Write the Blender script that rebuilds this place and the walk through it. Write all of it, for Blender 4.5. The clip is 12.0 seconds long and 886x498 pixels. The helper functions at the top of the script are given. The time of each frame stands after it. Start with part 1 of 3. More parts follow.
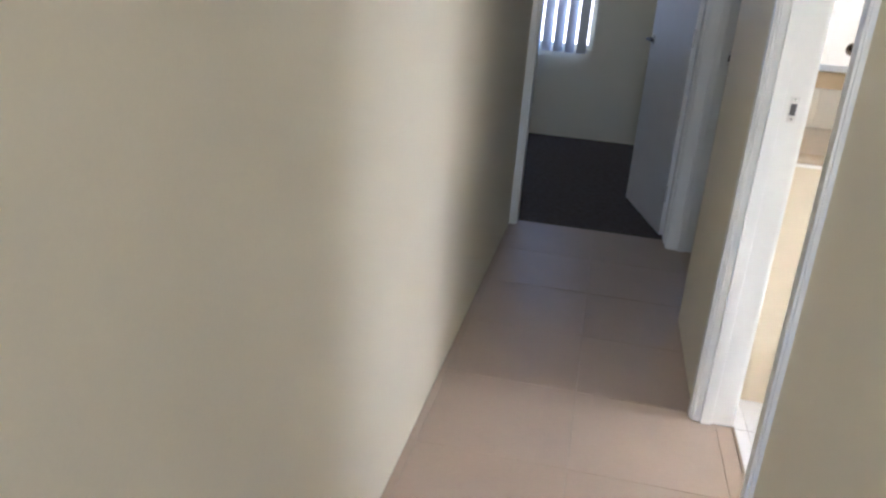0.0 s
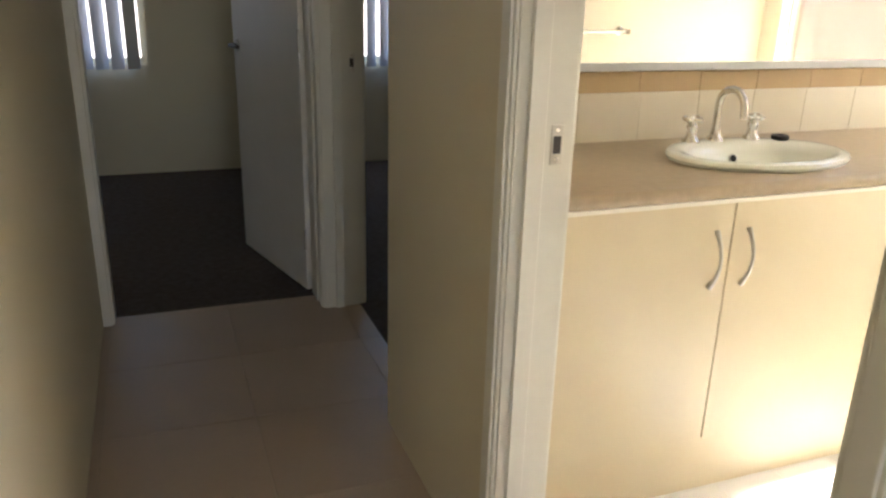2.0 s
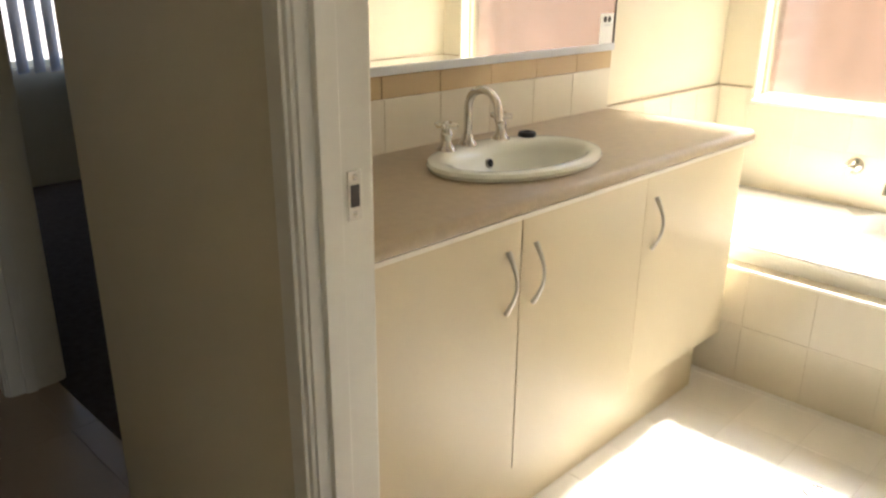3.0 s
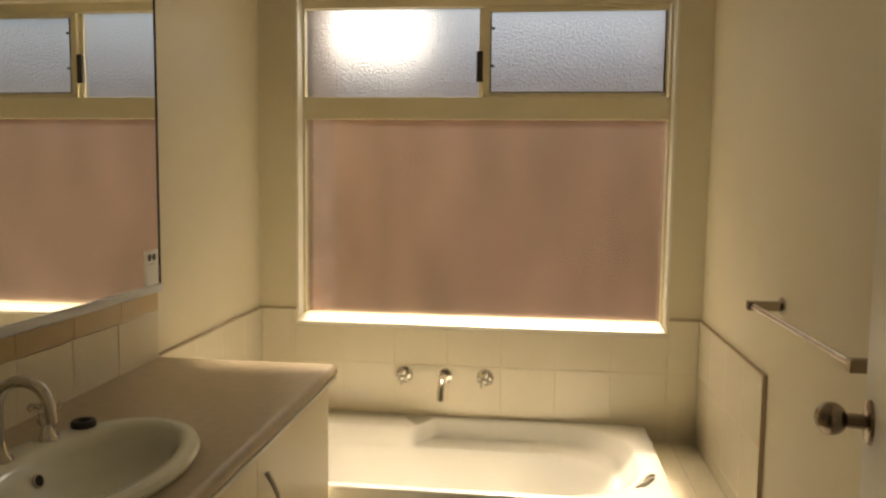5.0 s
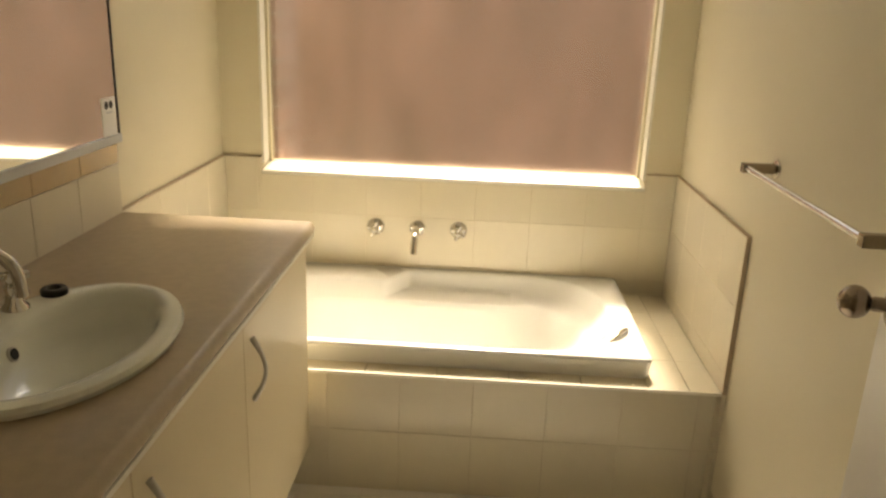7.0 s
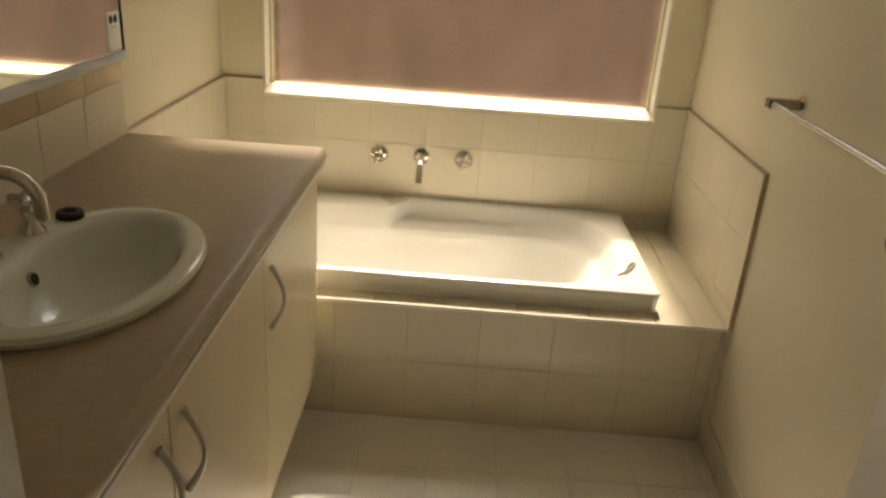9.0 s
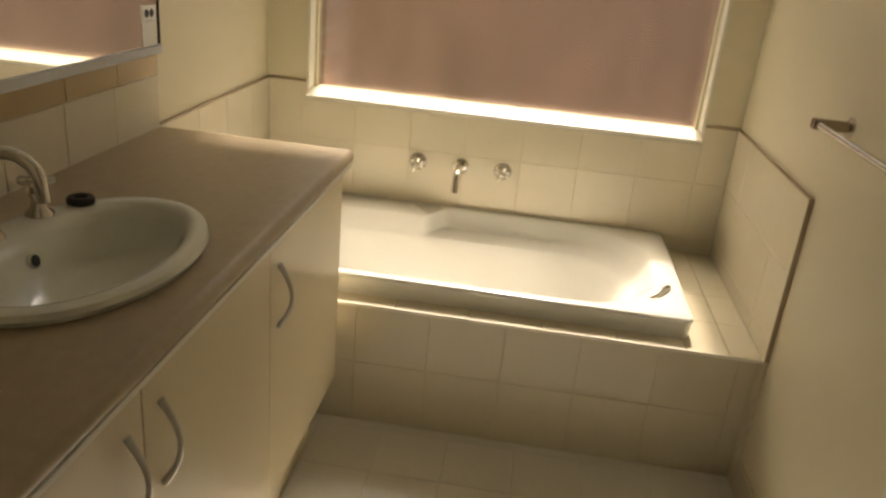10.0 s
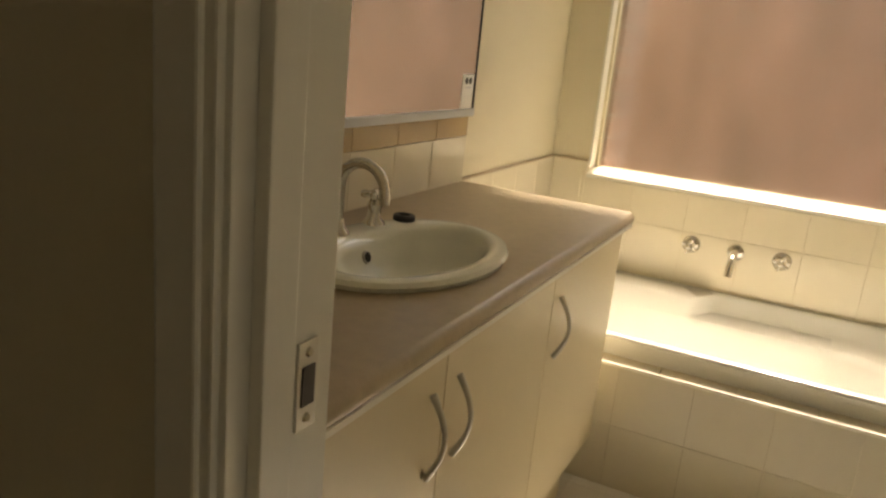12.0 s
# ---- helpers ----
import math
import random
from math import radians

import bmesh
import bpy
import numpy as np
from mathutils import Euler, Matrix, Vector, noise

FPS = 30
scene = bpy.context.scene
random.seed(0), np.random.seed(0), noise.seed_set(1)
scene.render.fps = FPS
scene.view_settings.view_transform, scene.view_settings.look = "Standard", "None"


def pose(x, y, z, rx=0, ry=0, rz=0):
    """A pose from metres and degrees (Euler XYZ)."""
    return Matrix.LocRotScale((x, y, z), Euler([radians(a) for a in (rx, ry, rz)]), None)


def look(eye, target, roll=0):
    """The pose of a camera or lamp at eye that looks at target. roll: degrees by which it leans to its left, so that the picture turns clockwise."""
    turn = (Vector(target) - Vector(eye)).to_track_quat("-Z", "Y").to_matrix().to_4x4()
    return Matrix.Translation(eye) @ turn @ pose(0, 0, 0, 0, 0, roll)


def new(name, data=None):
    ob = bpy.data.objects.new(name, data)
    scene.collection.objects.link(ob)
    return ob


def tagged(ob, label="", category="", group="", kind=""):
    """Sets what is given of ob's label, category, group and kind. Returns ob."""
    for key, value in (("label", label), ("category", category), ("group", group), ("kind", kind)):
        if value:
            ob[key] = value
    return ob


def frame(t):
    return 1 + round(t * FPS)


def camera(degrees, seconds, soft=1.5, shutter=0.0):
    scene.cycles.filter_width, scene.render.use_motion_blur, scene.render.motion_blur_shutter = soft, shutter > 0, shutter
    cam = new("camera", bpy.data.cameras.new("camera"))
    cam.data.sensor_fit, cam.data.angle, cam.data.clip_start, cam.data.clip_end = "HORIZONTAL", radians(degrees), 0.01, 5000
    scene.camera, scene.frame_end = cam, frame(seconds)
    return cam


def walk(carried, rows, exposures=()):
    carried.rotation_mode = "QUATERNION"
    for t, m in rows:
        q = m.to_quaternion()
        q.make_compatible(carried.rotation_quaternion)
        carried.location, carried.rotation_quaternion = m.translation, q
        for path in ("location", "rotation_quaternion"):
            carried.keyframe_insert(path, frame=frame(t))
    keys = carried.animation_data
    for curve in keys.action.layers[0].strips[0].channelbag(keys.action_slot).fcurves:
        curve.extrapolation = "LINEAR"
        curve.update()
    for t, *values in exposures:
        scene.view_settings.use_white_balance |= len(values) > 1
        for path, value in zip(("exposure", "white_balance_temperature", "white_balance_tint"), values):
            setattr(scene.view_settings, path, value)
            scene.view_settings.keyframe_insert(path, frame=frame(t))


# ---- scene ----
cam = camera(59.9, 12.0, soft=2.4)
PATH = [
    (0, (-0.492, -2.284, 1.327), (-0.849, -0.443, 0.632), 4.5),
    (0.5, (-0.571, -2.01, 1.289), (-0.683, -0.133, 0.609), 5.6),
    (1, (-0.571, -1.663, 1.303), (-0.465, 0.216, 0.625), 4.3),
    (1.5, (-0.651, -1.457, 1.287), (-0.251, 0.391, 0.637), 4.1),
    (2, (-0.666, -1.214, 1.29), (0.009, 0.552, 0.639), 1.5),
    (2.5, (-0.651, -0.985, 1.29), (0.364, 0.600, 0.611), 0.9),
    (3, (-0.641, -0.815, 1.318), (0.701, 0.503, 0.638), 0.5),
    (3.5, (-0.541, -0.607, 1.337), (1.084, 0.365, 0.692), 1.9),
    (3.7, (-0.563, -0.538, 1.311), (1.184, 0.258, 0.751), 2.1),
    (5.3, (-0.395, -0.389, 1.42), (1.587, -0.184, 1.247), 0.5),
    (5.5, (-0.392, -0.361, 1.427), (1.59, -0.185, 1.225), 0.9),
    (6, (-0.352, -0.326, 1.439), (1.614, -0.195, 1.094), 1.4),
    (6.5, (-0.342, -0.307, 1.433), (1.597, -0.213, 0.954), 2.0),
    (7, (-0.319, -0.315, 1.432), (1.589, -0.228, 0.839), 2.2),
    (7.5, (-0.324, -0.296, 1.436), (1.557, -0.231, 0.757), 2.3),
    (7.7, (-0.315, -0.308, 1.416), (1.559, -0.233, 0.722), 2.7),
    (9.3, (-0.279, -0.217, 1.425), (1.563, -0.19, 0.645), 4.3),
    (9.5, (-0.261, -0.277, 1.413), (1.579, -0.205, 0.633), 4.4),
    (10, (-0.25, -0.322, 1.399), (1.599, -0.139, 0.658), 5.5),
    (10.5, (-0.265, -0.39, 1.403), (1.566, -0.02, 0.688), 6.1),
    (11, (-0.261, -0.417, 1.353), (1.534, 0.165, 0.69), 5.1),
    (11.5, (-0.333, -0.393, 1.322), (1.435, 0.321, 0.719), 5.2),
    (12, (-0.423, -0.309, 1.279), (1.317, 0.527, 0.757), 5.6),
]
# seconds, stops, kelvin, tint of the clip's automatic exposure and white balance
EXPOSURES = [(0.0, 3.3, 5000, 18), (0.9, 3.15, 5400, 16), (1.3, 3.1, 6600, 14), (2.0, 2.75, 6200, 14), (2.8, 2.3, 6200, 14),
             (3.7, 1.2, 8000, 14), (5.3, 0.2, 8800, 14), (6.4, 0.62, 8500, 13), (7.5, 0.72, 8000, 12), (9.5, 0.1, 7900, 13), (11.0, 0.65, 8100, 12), (12.0, 0.7, 8200, 13)]
walk(cam, [(t, look(eye, target, roll)) for t, eye, target, roll in PATH], EXPOSURES)

# ---- world, sun and area lamps ----
world = bpy.data.worlds.new("world")
scene.world = world
world.use_nodes = True
wn = world.node_tree.nodes
sky = wn.new("ShaderNodeTexSky")
sky.sky_type, sky.sun_disc = "NISHITA", False
SUN_EL, SUN_AZ = radians(49), radians(91)   # elevation; azimuth measured from +y towards +x
sky.sun_elevation, sky.sun_rotation = SUN_EL, SUN_AZ
wn["Background"].inputs["Strength"].default_value = 0.15
world.node_tree.links.new(sky.outputs[0], wn["Background"].inputs["Color"])
sun = new("sun", bpy.data.lights.new("sun", "SUN"))
sun.data.energy, sun.data.angle, sun.data.color = 4.6, radians(5.0), (1.0, 0.95, 0.86)
sun_dir = Vector((math.sin(SUN_AZ) * math.cos(SUN_EL), math.cos(SUN_AZ) * math.cos(SUN_EL), math.sin(SUN_EL)))
sun.matrix_world = look(sun_dir * 20, (0, 0, 0))


def area_lamp(name, centre, target, sx, sy, watts, colour):
    """An area lamp, for the sky's light near a window and for added fill."""
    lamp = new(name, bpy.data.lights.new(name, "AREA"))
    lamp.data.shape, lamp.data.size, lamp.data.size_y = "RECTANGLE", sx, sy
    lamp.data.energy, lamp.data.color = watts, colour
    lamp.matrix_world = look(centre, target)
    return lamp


# ---- plan, in metres ----
XW, YV, YR = 2.50, 0.655, -1.045      # bathroom: window wall, vanity wall, rail wall
TW, XH, XB = 0.10, -0.066, 0.045      # inner walls; hall face and bathroom face of the wall between
XL, YE = -0.92, 1.80                # hall: side wall and end wall
DN, DF, DH = -0.771, 0.028, 2.04      # bathroom doorway: near and far jamb, head
D2N, D2F = 0.80, 1.735                 # second doorway in the hall's side wall
EL, ER = -0.90, -0.060               # end doorway
CEIL, YB = 2.42, -4.2                 # ceiling; the hall's other end
YBED = 4.36                           # far wall of the bedrooms
WY0, WY1, WZ0, WZ1 = -0.918, 0.503, 0.852, 2.085   # bathroom window opening
HX, HZ, RZ = 1.735, 0.418, 0.481       # bath surround: front face and top; bath rim
# added outside in place of bright sky; shows white through the upper pane
area_lamp("window_light", (XW + 0.55, 0.30, 2.05), (0.6, -0.2, 0.2), 0.40, 0.24, 1.3, (1.0, 0.95, 0.88))
area_lamp("bedroom_light", (-1.1, YBED - 0.12, 1.35), (-0.9, 0, 0.9), 0.9, 1.1, 0.11, (0.82, 0.90, 1.0))
area_lamp("bedroom_light", (1.0, YBED - 0.12, 1.35), (0.8, 0, 0.9), 0.9, 1.1, 0.10, (0.82, 0.90, 1.0))
# added fill for light from the hall's unseen end; its window opening is made up
area_lamp("hall_fill", (-0.45, YB + 0.03, 1.45), (-0.45, 0, 1.1), 0.7, 1.1, 2.1, (1.0, 0.93, 0.82))


# ---- materials ----
def material(name, colour, rough=0.5, metal=0.0, vary=0.06, scale=6.0, bump=0.0, bump_scale=120.0, piece=0.0, spec=0.5, coat=0.0):
    m = bpy.data.materials.new(name)
    m.use_nodes = True
    n, l = m.node_tree.nodes, m.node_tree.links
    b = n["Principled BSDF"]
    b.inputs["Roughness"].default_value, b.inputs["Metallic"].default_value = rough, metal
    b.inputs["Specular IOR Level"].default_value, b.inputs["Coat Weight"].default_value = spec, coat
    co = n.new("ShaderNodeTexCoord")
    big, fine = n.new("ShaderNodeTexNoise"), n.new("ShaderNodeTexNoise")
    big.inputs["Scale"].default_value, big.inputs["Detail"].default_value = scale, 4
    fine.inputs["Scale"].default_value, fine.inputs["Detail"].default_value = bump_scale, 3
    for k in (big, fine):
        l.new(co.outputs["Object"], k.inputs["Vector"])
    add = n.new("ShaderNodeMath")
    add.operation = "MULTIPLY_ADD"
    l.new(fine.outputs["Fac"], add.inputs[0])
    add.inputs[1].default_value = 0.5
    l.new(big.outputs["Fac"], add.inputs[2])
    last = add.outputs[0]
    if piece:
        info = n.new("ShaderNodeObjectInfo")
        two = n.new("ShaderNodeMath")
        two.operation = "MULTIPLY_ADD"
        l.new(info.outputs["Random"], two.inputs[0])
        two.inputs[1].default_value = piece
        l.new(last, two.inputs[2])
        last = two.outputs[0]
    ramp = n.new("ShaderNodeMapRange")
    ramp.inputs["From Min"].default_value, ramp.inputs["From Max"].default_value = 0.45, 1.05 + piece
    ramp.inputs["To Min"].default_value, ramp.inputs["To Max"].default_value = 1 - vary, 1 + vary
    l.new(last, ramp.inputs["Value"])
    mul = n.new("ShaderNodeVectorMath")
    mul.operation = "SCALE"
    mul.inputs[0].default_value = colour
    l.new(ramp.outputs[0], mul.inputs["Scale"])
    l.new(mul.outputs[0], b.inputs["Base Color"])
    if bump:
        bp = n.new("ShaderNodeBump")
        bp.inputs["Strength"].default_value, bp.inputs["Distance"].default_value = bump, 0.002
        l.new(fine.outputs["Fac"], bp.inputs["Height"])
        l.new(bp.outputs[0], b.inputs["Normal"])
    return m


def glass_material(name, tint, rough, bump, bump_scale, deep=0.002):
    m = material(name, tint, rough, vary=0.0, bump=bump, bump_scale=bump_scale)
    b = m.node_tree.nodes["Principled BSDF"]
    b.inputs["Transmission Weight"].default_value = 1.0
    b.inputs["IOR"].default_value = 1.45
    m.node_tree.nodes["Bump"].inputs["Distance"].default_value = deep
    return m


def add_scatter(m, share, colour):
    """Lets part of a pane's light pass diffused, as obscure glass does."""
    n, l = m.node_tree.nodes, m.node_tree.links
    tr, mix = n.new("ShaderNodeBsdfTranslucent"), n.new("ShaderNodeMixShader")
    tr.inputs["Color"].default_value = (*colour, 1)
    mix.inputs[0].default_value = share
    l.new(n["Principled BSDF"].outputs[0], mix.inputs[1])
    l.new(tr.outputs[0], mix.inputs[2])
    l.new(mix.outputs[0], n["Material Output"].inputs["Surface"])


PAINT = material("cream_wall_paint", (0.75, 0.685, 0.52), 0.55, vary=0.03, scale=2.0, bump=0.12, bump_scale=180)
CEILING = material("ceiling_paint", (0.8, 0.78, 0.72), 0.8, vary=0.02, bump=0.05)
GLOSS = material("white_gloss_paint", (0.80, 0.78, 0.70), 0.3, vary=0.03, bump=0.05, bump_scale=60)
DOORPAINT = material("door_paint", (0.78, 0.76, 0.72), 0.32, vary=0.03, bump=0.04, bump_scale=60)
TILE = material("cream_wall_tile", (0.74, 0.68, 0.54), 0.16, vary=0.03, scale=3, bump=0.02, bump_scale=30, piece=0.3)
BORDER = material("tan_border_tile", (0.56, 0.41, 0.22), 0.25, vary=0.07, scale=9, bump=0.05, piece=0.25)
GROUT = material("grout", (0.70, 0.63, 0.49), 0.9, vary=0.06, scale=20, bump=0.3)
FTILE = material("hall_floor_tile", (0.48, 0.37, 0.265), 0.45, vary=0.07, scale=5, bump=0.04, bump_scale=90, piece=0.2)
BTILE = material("bathroom_floor_tile", (0.84, 0.82, 0.78), 0.28, vary=0.05, scale=5, bump=0.05, bump_scale=90, piece=0.4)
BGROUT = material("pale_floor_grout", (0.78, 0.75, 0.70), 0.9, vary=0.06, scale=20, bump=0.3)
FGROUT = material("floor_grout", (0.47, 0.39, 0.29), 0.9, vary=0.08, scale=20, bump=0.3)
CARPET = material("brown_carpet", (0.115, 0.095, 0.08), 1.0, vary=0.25, scale=30, bump=0.9, bump_scale=400, spec=0.1)
LAMINATE = material("cream_laminate", (0.72, 0.62, 0.43), 0.34, vary=0.02, scale=3, bump=0.03)
WORKTOP = material("beige_speckled_laminate", (0.435, 0.342, 0.222), 0.38, vary=0.09, scale=40, bump=0.05, bump_scale=300)
EDGE = material("pale_highlight_strip", (0.88, 0.84, 0.74), 0.5, vary=0.03)
CERAMIC = material("white_ceramic", (0.84, 0.85, 0.76), 0.08, vary=0.015, scale=2, coat=0.3)
ACRYLIC = material("white_bath_enamel", (0.84, 0.84, 0.81), 0.14, vary=0.02, scale=2, coat=0.2)
CHROME = material("chrome", (0.72, 0.70, 0.66), 0.12, metal=1.0, vary=0.04)
BRUSHED = material("brushed_steel", (0.55, 0.53, 0.49), 0.3, metal=1.0, vary=0.08, bump=0.05)
ALU = material("cream_aluminium", (0.72, 0.66, 0.48), 0.4, vary=0.03)
RUBBER = material("black_rubber", (0.02, 0.018, 0.016), 0.5, vary=0.1)
KNOB = material("aged_nickel", (0.36, 0.30, 0.24), 0.2, metal=1.0, vary=0.08)
BRONZE = material("dark_bronze_and_hole_shade", (0.06, 0.05, 0.045), 0.4, metal=0.0, vary=0.1)
DARK = material("dark_recess", (0.012, 0.011, 0.01), 0.7, vary=0.1)
CHANNEL = material("pale_anodised_channel", (0.62, 0.64, 0.66), 0.4, vary=0.03, bump=0.03)
# pink brick, its colour lightened because little light reaches the window's reveal
OWNBRICK = material("pale_pink_brick", (0.56, 0.40, 0.33), 0.85, vary=0.2, scale=9, bump=0.5, bump_scale=80, piece=0.6)
STRIKE = material("worn_steel_plate", (0.72, 0.69, 0.62), 0.38, metal=0.6, vary=0.06, bump=0.05)
MIRROR = material("mirror_silver", (0.9, 0.9, 0.87), 0.01, metal=1.0, vary=0.0)
PAPER = material("sticker_paper", (0.88, 0.88, 0.86), 0.5, vary=0.02)
INK = material("sticker_ink", (0.03, 0.03, 0.03), 0.6, vary=0.05)
BRICK = material("red_brown_brick", (0.47, 0.285, 0.19), 0.85, vary=0.22, scale=9, bump=0.5, bump_scale=80, piece=0.8)
MORTAR = material("mortar", (0.58, 0.52, 0.46), 0.95, vary=0.1, scale=20, bump=0.4)
PAVING = material("outside_paving", (0.40, 0.34, 0.28), 0.9, vary=0.15, scale=4, bump=0.4)
ROOF = material("grey_roof_metal", (0.20, 0.21, 0.23), 0.5, vary=0.08)
BLIND = material("pale_blind_fabric", (0.72, 0.72, 0.75), 0.8, vary=0.04, bump=0.1, bump_scale=300)
SEAL = material("brown_trim", (0.45, 0.35, 0.24), 0.7, vary=0.1)
FROST = glass_material("obscure_glass", (0.97, 0.93, 0.90), 0.27, 0.4, 60)
add_scatter(FROST, 0.022, (0.85, 0.80, 0.74))


def streak_glass(m, pale, deep):
    """Uneven, mostly upright streaks of paler and deeper tint over a pane."""
    n, l = m.node_tree.nodes, m.node_tree.links
    co, mp, nz, rp = n.new("ShaderNodeTexCoord"), n.new("ShaderNodeMapping"), n.new("ShaderNodeTexNoise"), n.new("ShaderNodeValToRGB")
    mp.inputs["Scale"].default_value = (1.0, 1.0, 0.35)
    nz.inputs["Scale"].default_value, nz.inputs["Detail"].default_value = 3.6, 5.0
    rp.color_ramp.elements[0].position, rp.color_ramp.elements[1].position = 0.32, 0.70
    rp.color_ramp.elements[0].color, rp.color_ramp.elements[1].color = (*deep, 1), (*pale, 1)
    l.new(co.outputs["Object"], mp.inputs[0])
    l.new(mp.outputs[0], nz.inputs[0])
    l.new(nz.outputs[0], rp.inputs[0])
    l.new(rp.outputs[0], n["Principled BSDF"].inputs["Base Color"])


streak_glass(FROST, (1.0, 0.93, 0.85), (0.70, 0.66, 0.56))
PEBBLE = glass_material("pebbled_glass", (0.46, 0.50, 0.55), 0.32, 1.0, 130, 0.004)
add_scatter(PEBBLE, 0.012, (0.85, 0.85, 0.85))


# ---- mesh helpers ----
def box(bm, lo, hi):
    c = [(a + b) / 2 for a, b in zip(lo, hi)]
    s = [abs(b - a) for a, b in zip(lo, hi)]
    return bmesh.ops.create_cube(bm, size=1, matrix=Matrix.Translation(c) @ Matrix.Diagonal((*s, 1)))["verts"]


def finish(name, bm, mat, bevel=0.0, segments=2, smooth=False):
    if bevel:
        bmesh.ops.bevel(bm, geom=bm.edges[:], offset=bevel, segments=segments, affect="EDGES", profile=0.6)
    me = bpy.data.meshes.new(name)
    bm.to_mesh(me)
    bm.free()
    me.materials.append(mat)
    if smooth:
        for p in me.polygons:
            p.use_smooth = True
        me.set_sharp_from_angle(angle=radians(40))
    return new(name, me)


def part(name, bm, mat, parent, label="", bevel=0.0, segments=2, smooth=False):
    """Links a bmesh as one mesh object under a thing or a part."""
    ob = finish(name, bm, mat, bevel, segments, smooth)
    ob.parent = parent
    ob.matrix_parent_inverse = parent.matrix_world.inverted()
    return tagged(ob, label)


def thing(name, x, y, z, label, category, group="", kind=""):
    e = new(name)
    e.empty_display_size = 0.05
    e.matrix_world = pose(x, y, z)
    bpy.context.view_layer.update()
    return tagged(e, label, category, group, kind)


def boxes(*pairs):
    bm = bmesh.new()
    for lo, hi in pairs:
        box(bm, lo, hi)
    return bm


def lathe(profile, steps=32, m=Matrix()):
    """A turned shape from (radius, height) pairs, round the z axis of m."""
    bm = bmesh.new()
    rings = []
    for r, h in profile:
        rings.append([bm.verts.new(m @ Vector((r * math.cos(6.28318531 * i / steps), r * math.sin(6.28318531 * i / steps), h))) for i in range(steps)])
    for a, b in zip(rings, rings[1:]):
        for i in range(steps):
            j = (i + 1) % steps
            bm.faces.new((a[i], a[j], b[j], b[i]))
    bm.faces.new(rings[0][::-1])
    bm.faces.new(rings[-1])
    bmesh.ops.remove_doubles(bm, verts=bm.verts, dist=1e-5)
    bmesh.ops.recalc_face_normals(bm, faces=bm.faces)
    return bm


def tube(points, radius, sides=12, taper=None):
    """A round bar along points."""
    bm = bmesh.new()
    pts = [Vector(p) for p in points]
    rings, side = [], None
    for k, p in enumerate(pts):
        d = (pts[min(k + 1, len(pts) - 1)] - pts[max(k - 1, 0)]).normalized()
        if side is None:
            side = d.orthogonal().normalized()
        side = (side - d * side.dot(d)).normalized()
        other = d.cross(side)
        r = taper[k] if taper else radius
        rings.append([bm.verts.new(p + r * (side * math.cos(6.28318531 * i / sides) + other * math.sin(6.28318531 * i / sides))) for i in range(sides)])
    for a, b in zip(rings, rings[1:]):
        for i in range(sides):
            j = (i + 1) % sides
            bm.faces.new((a[i], a[j], b[j], b[i]))
    bm.faces.new(rings[0][::-1])
    bm.faces.new(rings[-1])
    bmesh.ops.recalc_face_normals(bm, faces=bm.faces)
    return bm


def join(*meshes):
    """One bmesh from several."""
    out = bmesh.new()
    for bm in meshes:
        me = bpy.data.meshes.new("tmp")
        bm.to_mesh(me)
        bm.free()
        out.from_mesh(me)
        bpy.data.meshes.remove(me)
    return out


def structure(name, bm, mat, label, category, bevel=0.0):
    return tagged(finish(name, bm, mat, bevel), label, category, kind="structure")


# ---- walls, floors, ceilings ----
EXT = 0.11
FX0, FX1 = XW + 0.060, XW + 0.108      # window frame depth
structure("wall_hall_side", boxes(((XL - TW, YB, 0), (XL, YE, CEIL))), PAINT, "cream painted plaster wall along the hall", "wall")
for nm, lo, hi in (("wall_hall_near", (XH, YB, 0), (XB, DN, CEIL)), ("wall_hall_middle", (XH, DF, 0), (XB, D2N, CEIL)), ("wall_hall_corner", (ER, D2F, 0), (TW, YE, CEIL)),
                   ("wall_over_bathroom_door", (XH, DN, DH), (XB, DF, CEIL)), ("wall_over_bedroom_door", (ER, D2N, DH), (TW, D2F, CEIL))):
    structure(nm, boxes((lo, hi)), PAINT, "cream painted plaster wall beside a doorway", "wall")
structure("wall_hall_end", boxes(
    ((XL - TW, YE, 0), (EL, YE + TW, CEIL)), ((ER, YE, 0), (TW, YE + TW, CEIL)), ((EL, YE, DH), (ER, YE + TW, CEIL))),
    PAINT, "cream painted wall with an open doorway", "wall")
# unseen wall; the opening is added to hold the fill lamp
structure("wall_hall_back", boxes(((XL - TW, YB - TW, 0), (TW, YB, 0.88)), ((XL - TW, YB - TW, 2.02), (TW, YB, CEIL)), ((XL - TW, YB - TW, 0.88), (-0.82, YB, 2.02)), ((-0.08, YB - TW, 0.88), (TW, YB, 2.02))), PAINT, "plain cream wall closing the hall, with an added opening for a fill lamp", "wall")
wall_vanity = structure("wall_vanity", boxes(((XB, YV, 0), (XW + EXT, YV + 0.09, CEIL))), PAINT, "cream painted wall behind the vanity", "wall")
wall_rail = structure("wall_rail", boxes(((XB, YR - TW, 0), (XW + EXT, YR, CEIL))), PAINT, "cream painted wall with a towel rail", "wall")
